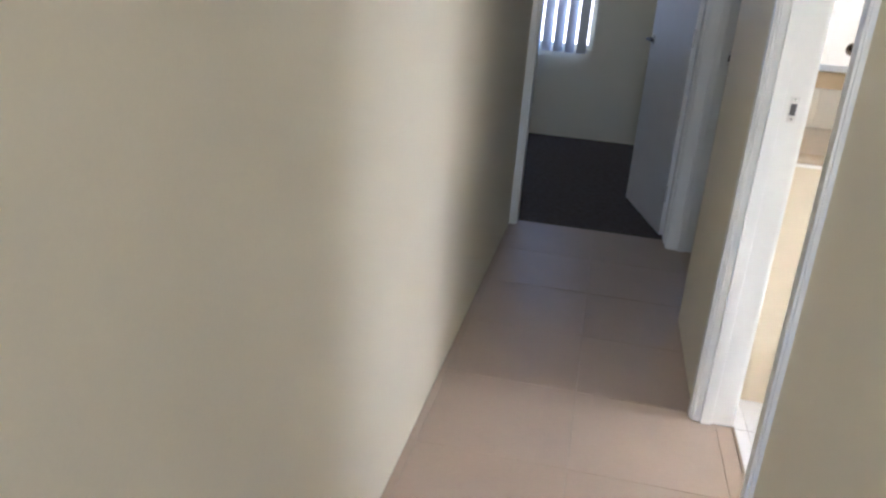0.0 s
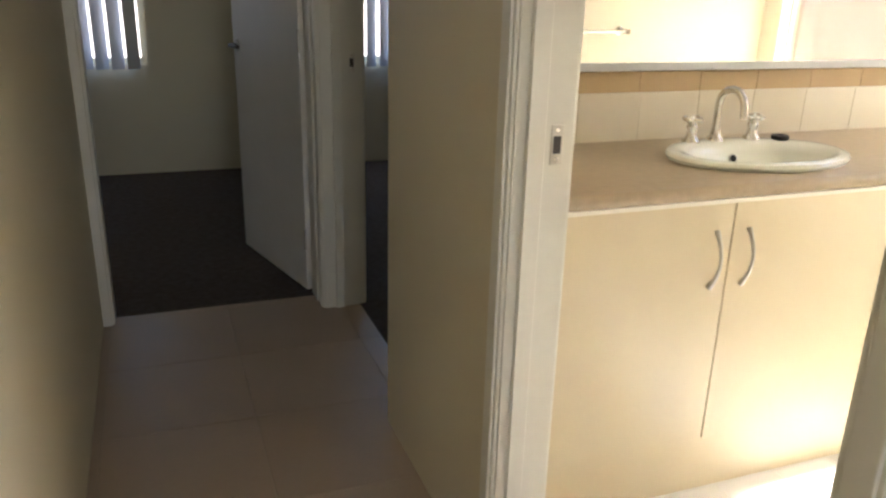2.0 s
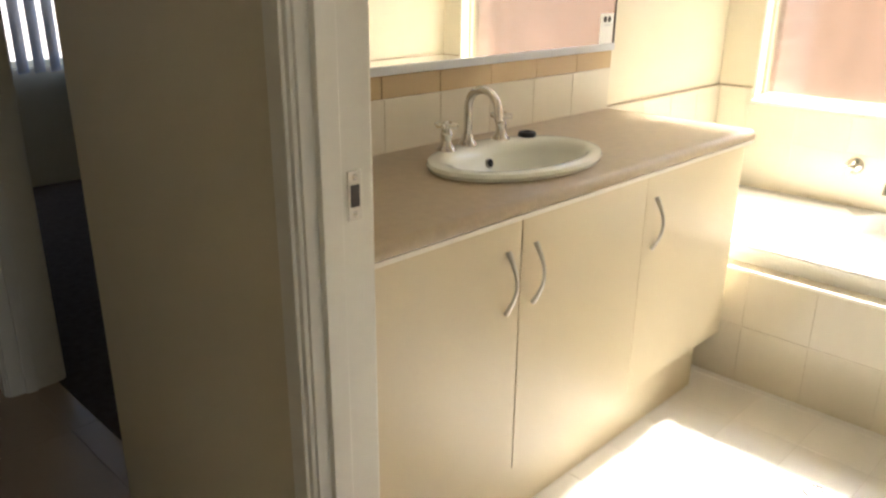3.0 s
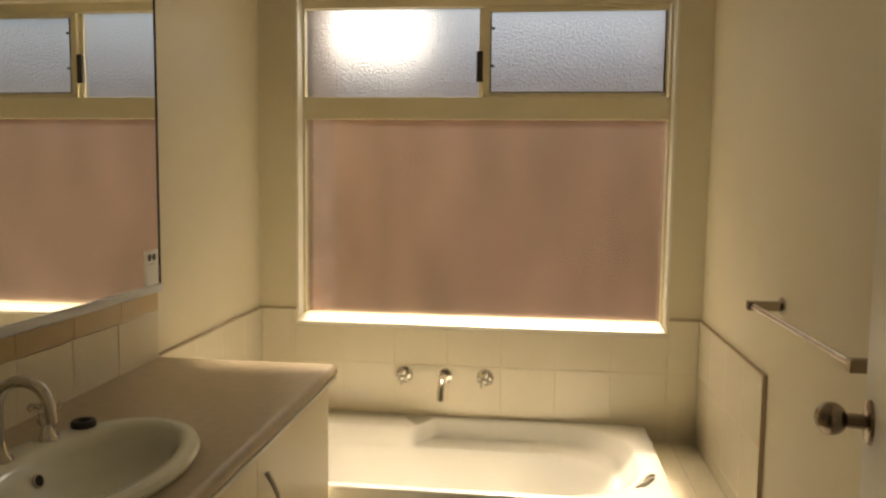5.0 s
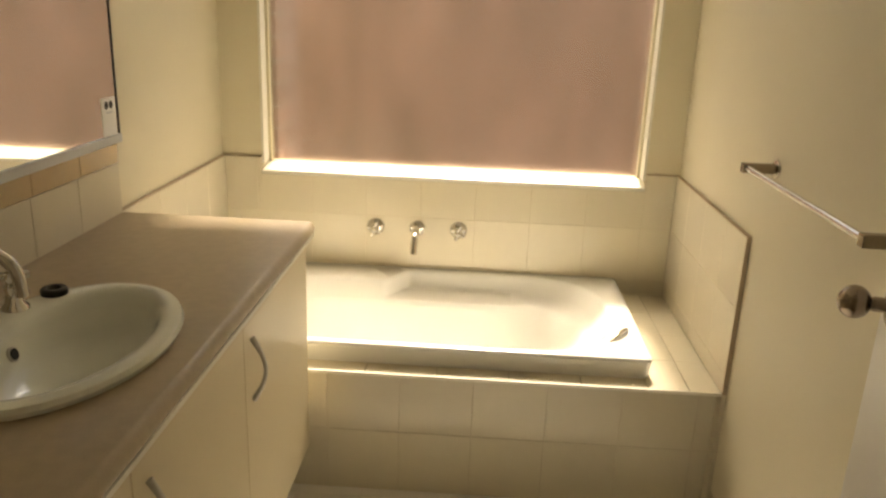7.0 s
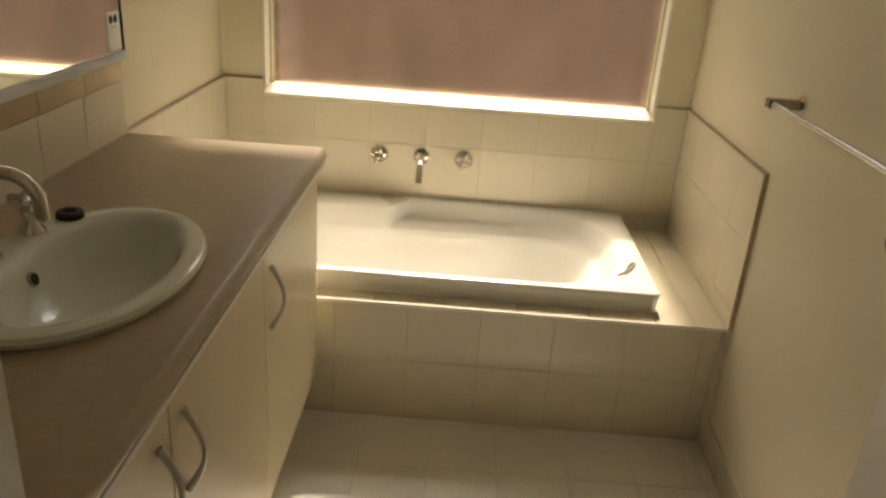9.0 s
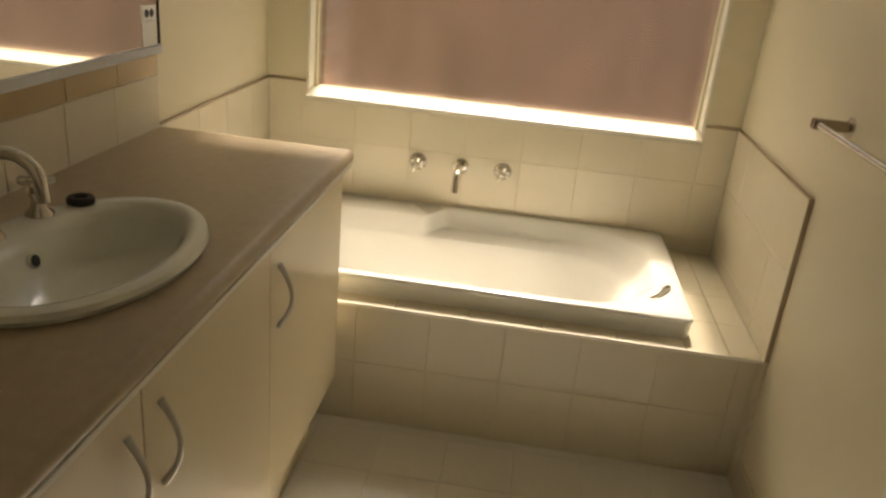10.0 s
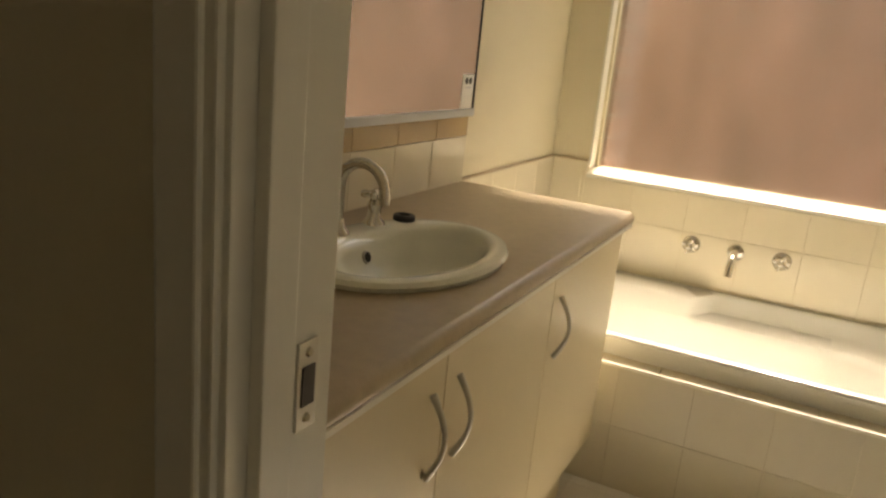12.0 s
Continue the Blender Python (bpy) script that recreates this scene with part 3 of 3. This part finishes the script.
def wall_tap(x, y, z, label):
    t = thing("bath_tap", x, y, z, label, "tap", group="bath taps")
    m = Matrix.Translation((x, y, z)) @ Euler((0, radians(-90), 0)).to_matrix().to_4x4()
    part("rose", lathe([(0.034, 0), (0.033, 0.006), (0.024, 0.014), (0.014, 0.018)], 28, m), CHROME, t, smooth=True)
    part("spindle", lathe([(0.014, 0.016), (0.013, 0.04), (0.018, 0.046), (0.012, 0.06), (0.004, 0.066)], 24, m), CHROME, t, smooth=True)
    for k in range(2):
        a = radians(20 + 90 * k)
        dy, dz = 0.028 * math.cos(a), 0.028 * math.sin(a)
        part("cross_bar", tube([(x - 0.052, y - dy, z - dz), (x - 0.052, y, z), (x - 0.052, y + dy, z + dz)], 0.005, 10, [0.0065, 0.0042, 0.0065]), CHROME, t, smooth=True)


TAPZ = 0.637
wall_tap(XW - 0.008, 0.072, TAPZ, "chrome cross-handled bath tap on the tiles")
wall_tap(XW - 0.008, -0.243, TAPZ, "chrome cross-handled bath tap on the tiles")
bsp = thing("bath_spout", XW - 0.008, -0.086, TAPZ, "chrome wall-mounted bath spout", "spout")
part("rose", lathe([(0.03, 0), (0.029, 0.006), (0.018, 0.014)], 28, Matrix.Translation((XW - 0.008, -0.086, TAPZ)) @ Euler((0, radians(-90), 0)).to_matrix().to_4x4()), CHROME, bsp, smooth=True)
part("neck", tube([(XW - 0.015, -0.086, TAPZ), (XW - 0.06, -0.086, TAPZ + 0.008), (XW - 0.11, -0.086, TAPZ), (XW - 0.145, -0.086, TAPZ - 0.03), (XW - 0.155, -0.086, TAPZ - 0.06)], 0.013, 14), CHROME, bsp, smooth=True)

# towel rail
RX0, RX1, RLZ = 0.95, 1.605, 1.088
rail = thing("towel_rail", (RX0 + RX1) / 2, YR, RLZ, "chrome towel rail on the painted wall", "towel rail")
part("bar", tube([(RX0, YR + 0.075, RLZ), (RX1, YR + 0.075, RLZ)], 0.008, 16), CHROME, rail, smooth=True)
for x in (RX0 + 0.01, RX1 - 0.01):
    part("bracket", boxes(((x - 0.011, YR + 0.004, RLZ - 0.012), (x + 0.011, YR + 0.087, RLZ + 0.012))), KNOB, rail, bevel=0.003)
    part("rose", lathe([(0.024, 0), (0.023, 0.005), (0.012, 0.009)], 24, Matrix.Translation((x, YR, RLZ)) @ Euler((radians(-90), 0, 0)).to_matrix().to_4x4()), CHROME, rail, smooth=True)

# ---- bathroom window ----
win = thing("window_1", XW + 0.05, (WY0 + WY1) / 2, WZ0, "cream aluminium bathroom window with obscure glass", "window", kind="structure")
TZ = 1.668
part("window_frame", boxes(((FX0, WY0, WZ0), (FX1, WY0 + 0.015, WZ1)), ((FX0, WY1 - 0.016, WZ0), (FX1, WY1, WZ1)), ((FX0, WY0 + 0.015, WZ0), (FX1, WY1 - 0.016, WZ0 + 0.005)),
                           ((FX0, WY0 + 0.015, WZ1 - 0.035), (FX1, WY1 - 0.016, WZ1)), ((FX0 - 0.006, WY0 + 0.015, TZ - 0.042), (FX1, WY1 - 0.016, TZ + 0.042))), ALU, win, bevel=0.002)
bm = bmesh.new()
prof = [(XW - 0.016, WZ0 - 0.030), (XW - 0.016, WZ0 - 0.022), (XW - 0.012, WZ0 - 0.017), (FX0, WZ0 + 0.003), (FX0, WZ0 - 0.030)]
va = [bm.verts.new((x, WY0 - 0.002, z)) for x, z in prof]
vb = [bm.verts.new((x, WY1 + 0.002, z)) for x, z in prof]
bm.faces.new(va)
bm.faces.new(vb[::-1])
for i in range(len(prof)):
    k = (i + 1) % len(prof)
    bm.faces.new((va[i], vb[i], vb[k], va[k]))
bmesh.ops.recalc_face_normals(bm, faces=bm.faces)
part("sill", bm, GLOSS, win, "white sloping sill")
part("lining", boxes(((XW - 0.003, WY1 - 0.006, WZ0 + 0.006), (FX0, WY1 + 0.004, WZ1)), ((XW - 0.003, WY0 - 0.004, WZ0 + 0.006), (FX0, WY0 + 0.006, WZ1))), GLOSS, win, "white window lining", bevel=0.002)
fx = part("pane", boxes(((XW + 0.083, WY0 + 0.015, WZ0 + 0.005), (XW + 0.088, WY1 - 0.016, TZ - 0.042))), FROST, win, "large obscure glass pane")
WM = -0.215
# upper lights: a fixed pane, a meeting stile, and a thin sliding sash that runs inside it
ps = [fx, part("pane", boxes(((XW + 0.093, WM, TZ + 0.042), (XW + 0.098, WY1 - 0.016, WZ1 - 0.035))), PEBBLE, win, "pebbled obscure glass")]
part("meeting_stile", boxes(((XW + 0.086, WM - 0.004, TZ + 0.042), (XW + 0.104, WM + 0.022, WZ1 - 0.035))), ALU, win, bevel=0.002)
sa, sb, sx = WY0 + 0.020, WM + 0.004, XW + 0.073
sash = part("sash", boxes(((sx - 0.009, sa, TZ + 0.044), (sx + 0.009, sa + 0.010, WZ1 - 0.036)), ((sx - 0.009, sb - 0.026, TZ + 0.044), (sx + 0.009, sb, WZ1 - 0.036)),
                          ((sx - 0.009, sa + 0.010, TZ + 0.044), (sx + 0.009, sb - 0.026, TZ + 0.060)), ((sx - 0.009, sa + 0.010, WZ1 - 0.056), (sx + 0.009, sb - 0.026, WZ1 - 0.036))), ALU, win, "cream sliding sash", bevel=0.002)
part("gasket", boxes(((sx - 0.0095, sa + 0.010, TZ + 0.060), (sx - 0.006, sa + 0.016, WZ1 - 0.056)), ((sx - 0.0095, sb - 0.030, TZ + 0.060), (sx - 0.006, sb - 0.026, WZ1 - 0.056)), ((sx - 0.0095, sa + 0.016, TZ + 0.060), (sx - 0.006, sb - 0.030, TZ + 0.063))), RUBBER, sash, "dark glazing seal")
ps.append(part("pane", boxes(((sx - 0.002, sa + 0.010, TZ + 0.060), (sx + 0.003, sb - 0.026, WZ1 - 0.056))), PEBBLE, sash, "pebbled obscure glass"))
for dz in (0.16, 0.30):
    part("rivet", lathe([(0.006, 0), (0.005, 0.004)], 12, Matrix.Translation((sx - 0.009, sb - 0.036, TZ + dz)) @ Euler((0, radians(-90), 0)).to_matrix().to_4x4()), RUBBER, sash)
part("catch", boxes(((XW + 0.056, WM + 0.006, TZ + 0.10), (XW + 0.070, WM + 0.030, TZ + 0.215))), RUBBER, win, "black sash catch", bevel=0.003)
for p in ps:
    p.visible_shadow = False

# ---- outside ----
structure("ground", boxes(((-60, -60, -0.5), (60, 60, -0.3))), PAVING, "pale paved ground outside", "ground")
OX0, OX1 = XW + EXT + 0.04, XW + EXT + 0.15
brick_skin = structure("wall_brick_skin", boxes(((OX0 + 0.006, WY1 - 0.018, -0.3), (OX0 + 0.336, 1.6, 2.3)), ((OX0 + 0.006, -2.2, -0.3), (OX1 - 0.006, WY0 - 0.006, 2.3)), ((OX0 + 0.006, WY0 - 0.006, -0.3), (OX1 - 0.006, WY1 + 0.006, 0.78))),
                       MORTAR, "pale pink brick outer wall round the window", "wall")
structure("eave", boxes(((XW + EXT, -3.5, 2.32), (OX1 + 0.04, 3.0, 2.42))), CEILING, "painted eave soffit over the window", "eave")
nb = structure("wall_neighbour", boxes(((XW + 2.1, -9, -0.3), (XW + 2.3, 9, 1.98))), BRICK, "red brown brick wall of the next house", "wall")
structure("roof_neighbour", boxes(((XW + 2.02, -9, 1.98), (XW + 2.4, 0.9, 2.19))), ROOF, "grey metal gutter and fascia of the next house", "roof")

# ---- blinds in the bedrooms ----
for k, (x0, x1) in enumerate(((-1.75, -0.66), (0.42, 1.6))):
    w = thing("window_%d" % (k + 2), (x0 + x1) / 2, YBED, 0.74, "bedroom window with a white frame", "window", kind="structure")
    part("window_frame", boxes(((x0, YBED + 0.03, 0.74), (x0 + 0.04, YBED + 0.07, 1.95)), ((x1 - 0.04, YBED + 0.03, 0.74), (x1, YBED + 0.07, 1.95)), ((x0 + 0.04, YBED + 0.03, 0.74), (x1 - 0.04, YBED + 0.07, 0.78)),
                               ((x0 + 0.04, YBED + 0.03, 1.91), (x1 - 0.04, YBED + 0.07, 1.95))), ALU, w)
    bl = thing("vertical_blind", (x0 + x1) / 2, YBED - 0.06, 0.74, "pale vertical slat blind drawn across the window", "blind")
    part("track", boxes(((x0, YBED - 0.08, 1.97), (x1, YBED - 0.04, 2.0))), ALU, bl)
    n = int((x1 - x0) / 0.095)
    for i in range(n):
        x = x0 + 0.05 + i * 0.095
        bm = boxes(((-0.044, -0.001, 0), (0.044, 0.001, 1.25)))
        s = part("slat", bm, BLIND, bl)
        s.matrix_world = pose(x, YBED - 0.06, 0.715, 0, 0, 28)

# sticker on the mirror
SX0, SX1, SZ0 = MX1 - 0.082, MX1 - 0.012, MZ0 + 0.022
st = thing("sticker", (SX0 + SX1) / 2, MY, SZ0, "white paper sticker with two dark round marks on the mirror", "sticker")
part("paper", boxes(((SX0, MY - 0.0011, SZ0), (SX1, MY, SZ0 + 0.094))), PAPER, st)
for k in (0.33, 0.67):
    part("mark", lathe([(0.010, 0), (0.0095, 0.0006)], 16, Matrix.Translation((SX0 + (SX1 - SX0) * k, MY - 0.0011, SZ0 + 0.076)) @ Euler((radians(90), 0, 0)).to_matrix().to_4x4()), INK, st)
part("print_line", boxes(((SX0 + 0.018, MY - 0.0017, SZ0 + 0.056), (SX1 - 0.018, MY - 0.0012, SZ0 + 0.060))), CHANNEL, st)


# ---- tiles and bricks ----
SHAPES = {}


def slab(w, h, d, mat, c=0.0012):
    """A tile's mesh with eased edges: w by h, d thick, its back at z = 0; alike ones share it."""
    key = (round(w, 4), round(h, 4), d, mat.name)
    if key not in SHAPES:
        v, f = [], []
        for z, o in ((0, 0), (d - c, 0), (d, c)):
            v += [(o, o, z), (w - o, o, z), (w - o, h - o, z), (o, h - o, z)]
        for a in (0, 4):
            f += [(a + i, a + (i + 1) % 4, a + 4 + (i + 1) % 4, a + 4 + i) for i in range(4)]
        f.append((8, 9, 10, 11))
        me = bpy.data.meshes.new("tile")
        me.from_pydata(v, [], f)
        me.materials.append(mat)
        SHAPES[key] = me
    return SHAPES[key]


def tiles(name, parent, origin, u, v, u0, u1, v0, v1, uj, vj, size, mat, gap=0.0015, depth=0.008, vsize=None):
    """Tiles over u0..u1 by v0..v1 of the plane through origin along u and v, with joints at uj and vj and every size from there."""
    u, v = Vector(u), Vector(v)
    turn = Matrix((u, v, u.cross(v))).transposed().to_4x4()
    cuts = []
    for a, b, j, s in ((u0, u1, uj, size), (v0, v1, vj, vsize or size)):
        k = math.floor((a - j) / s)
        edges = [a] + [j + s * i for i in range(k, k + 400) if a + 0.012 < j + s * i < b - 0.012] + [b]
        cuts.append(list(zip(edges, edges[1:])))
    for a0, a1 in cuts[0]:
        for b0, b1 in cuts[1]:
            ob = new(name, slab(a1 - a0 - gap, b1 - b0 - gap, depth, mat))
            w = [random.uniform(-0.0004, 0.0004) for _ in range(3)]
            ob.matrix_world = Matrix.Translation(Vector(origin) + u * (a0 + gap / 2) + v * (b0 + gap / 2)) @ turn @ pose(0, 0, 0, math.degrees(w[0]), math.degrees(w[1]), 0)
            ob.parent = parent
            ob.matrix_parent_inverse = parent.matrix_world.inverted()


PT = 0.2065
X, Y, Z, NX, NY = (1, 0, 0), (0, 1, 0), (0, 0, 1), (-1, 0, 0), (0, -1, 0)
grout = bmesh.new()
box(grout, (XW - 0.0105, YR, HZ - 0.02), (XW, YV, WZ0 - 0.032))
box(grout, (XW - 0.0105, YR, WZ0 - 0.032), (XW, WY0 - 0.005, 0.881))
box(grout, (XW - 0.0105, WY1 + 0.005, WZ0 - 0.032), (XW, YV, 0.881))
box(grout, (CX1, YV - 0.0105, 0.0), (XW - 0.0105, YV, 0.881))
box(grout, (XB, YV - 0.0105, 0.86), (CX1, YV, 1.074))
box(grout, (1.692, YR, 0.0), (XW - 0.0105, YR + 0.0105, 0.881))
tagged(part("grout", grout, GROUT, wall_window), kind="structure")
# window wall: u runs towards -y, v up
tiles("tile", wall_window, (XW - 0.004, YV, 0), NY, Z, 0.012, YV - YR - 0.012, HZ - 0.015, 0.68, YV - 0.110, 0.68, PT, TILE)
tiles("tile", wall_window, (XW - 0.004, YV, 0), NY, Z, 0.012, YV - WY1 - 0.006, 0.68, 0.882, YV - 0.110, 0.68, PT, TILE)
tiles("tile", wall_window, (XW - 0.004, YV, 0), NY, Z, YV - WY1 - 0.006, YV - WY0 + 0.006, 0.68, WZ0 - 0.031, YV - 0.110, 0.68, PT, TILE)
tiles("tile", wall_window, (XW - 0.004, YV, 0), NY, Z, YV - WY0 + 0.006, YV - YR - 0.012, 0.68, 0.882, YV - 0.110, 0.68, PT, TILE)
# vanity wall beyond the worktop, and the splashback
tiles("tile", wall_vanity, (0, YV - 0.004, 0), X, Z, CX1 + 0.003, XW - 0.004, HZ - 0.015, 0.882, 2.296, 0.68, PT, TILE)
tiles("tile", wall_vanity, (0, YV - 0.004, 0), X, Z, XB, CX1, 0.872, 1.016, 0.43, 0.872, 0.2, TILE, gap=0.0012, vsize=0.5)
tiles("border_tile", wall_vanity, (0, YV - 0.004, 0), X, Z, XB, CX1, 1.016, 1.074, 0.621, 0.9, 0.206, BORDER, gap=0.0012, depth=0.009)
# rail wall beside the bath: u runs towards -x
tiles("tile", wall_rail, (XW, YR + 0.004, 0), NX, Z, 0.004, XW - 1.692, HZ - 0.015, 0.882, 0.21, 0.68, PT, TILE, gap=0.001)
tiles("skirting_tile", wall_rail, (HX, YR, 0), NX, Z, 0.0, HX - XB - 0.03, 0.0, 0.10, 0.2, 0.5, 0.2, TILE)
# bath surround: front and ledge
tiles("tile", sur, (HX + 0.008, YV, 0), NY, Z, 0.004, YV - YR - 0.004, 0.0, HZ - 0.009, YV - 0.11, 0.205, 0.219, TILE)
LIP = 0.038
tiles("tile", sur, (HX - LIP, YR, HZ - 0.008), X, Y, 0.0, XW - HX + LIP - 0.004, 0.012, BY_0 - YR + 0.02, 0.2, 0.3, 0.2, TILE)
tiles("tile", sur, (HX - LIP, BY_0, HZ - 0.008), X, Y, 0.0, 0.085 + LIP, 0.02, YV - BY_0 - 0.012, 0.2, 0.21, 0.21, TILE)
# strip added so that its pale colour draws the ledge's sunlit line
part("edge_highlight", boxes(((HX - LIP - 0.0045, YR + 0.0106, HZ - 0.009), (HX - LIP - 0.0005, YV - 0.0106, HZ + 0.0005))), EDGE, sur, "pale strip along the tile edge, added for its sunlit line")
# trim along the tiles' top edges
trim = thing("trim", XW, YR, 0.89, "thin brown trim along the tile edges", "trim", kind="structure")
for lo, hi in (((XW - 0.009, WY1 + 0.006, 0.881), (XW, YV, 0.886)), ((XW - 0.009, YR, 0.881), (XW, WY0 - 0.006, 0.886)), ((CX1 + 0.002, YV - 0.009, 0.881), (XW - 0.009, YV, 0.886)),
               ((1.687, YR, 0.881), (XW - 0.009, YR + 0.0125, 0.886)), ((1.687, YR, HZ), (1.692, YR + 0.0125, 0.881))):
    part("strip", boxes((lo, hi)), SEAL, trim)
# floors
tiles("tile", floor_hall, (0, 0, -0.006), X, Y, XL, 0.0, -2.6, YE + 0.065, -0.45, 0.056, 0.444, FTILE, gap=0.0025, depth=0.006)
tiles("tile", floor_hall, (0, 0, -0.006), X, Y, XL, 0.0, YB, -2.6, -0.45, 0.056, 0.444, FTILE, gap=0.0025, depth=0.006)
tiles("tile", floor_hall, (0, 0, -0.006), X, Y, 0.0, 0.052, DN + 0.022, DF - 0.022, -0.45, 0.056, 0.444, FTILE, gap=0.0025, depth=0.006)
tiles("tile", floor_hall, (0, 0, -0.006), X, Y, 0.0, 0.085, D2N, D2F - 0.022, -0.45, 0.056, 0.444, FTILE, gap=0.0025, depth=0.006)
strip = thing("threshold", 0.056, (DN + DF) / 2, 0, "thin dark metal strip between two tiled floors", "threshold", kind="structure")
part("strip", boxes(((0.052, DN + 0.022, -0.004), (0.059, DF - 0.022, 0.0025))), SEAL, strip, bevel=0.001)
tiles("tile", floor_bath, (0, 0, -0.006), X, Y, 0.060, HX + 0.004, YR, YV, 0.7, 0.0, 0.2, BTILE, gap=0.002, depth=0.006)


def bricks(parent, x, y0, y1, z0, z1):
    """Stretcher courses, 0.086 m each, whose outer face looks along x."""
    row, z = 0, z0
    me = slab(0.226, 0.076, 0.11, OWNBRICK, 0.004)
    half = slab(0.108, 0.076, 0.11, OWNBRICK, 0.004)
    turn = Matrix(((0, 0, 1), (1, 0, 0), (0, 1, 0))).to_4x4()
    while z < z1 - 0.05:
        y = y0
        if row % 2:
            ob = new("brick", half)
            ob.matrix_world = Matrix.Translation((x, y, z)) @ turn
            ob.parent = parent
            y += 0.118
        while y < y1 - 0.02:
            ob = new("brick", me if y + 0.226 < y1 + 0.03 else half)
            ob.matrix_world = Matrix.Translation((x + random.uniform(-0.002, 0.002), y, z)) @ turn
            ob.parent = parent
            y += 0.236
        row, z = row + 1, z + 0.086


# the reveal beside the window: stretchers and headers whose faces look along -y
turn_reveal = Matrix(((1, 0, 0), (0, 0, -1), (0, 1, 0))).to_4x4()
for row in range(17):
    lengths = (0.226, 0.108) if row % 2 else (0.108, 0.226)
    x = OX0
    for w in lengths:
        ob = new("brick", slab(w, 0.076, 0.11, OWNBRICK, 0.004))
        ob.matrix_world = Matrix.Translation((x, WY1 + 0.086 + random.uniform(-0.002, 0.002), 0.80 + 0.086 * row)) @ turn_reveal
        ob.parent = brick_skin
        x += w + 0.010
bricks(brick_skin, OX0, WY0 - 0.70, WY0, 0.78, 2.28)
part("brick_sill", boxes(((XW + EXT, WY0, 0.77), (OX1 + 0.03, WY1 - 0.03, 0.825))), OWNBRICK, brick_skin, bevel=0.004)
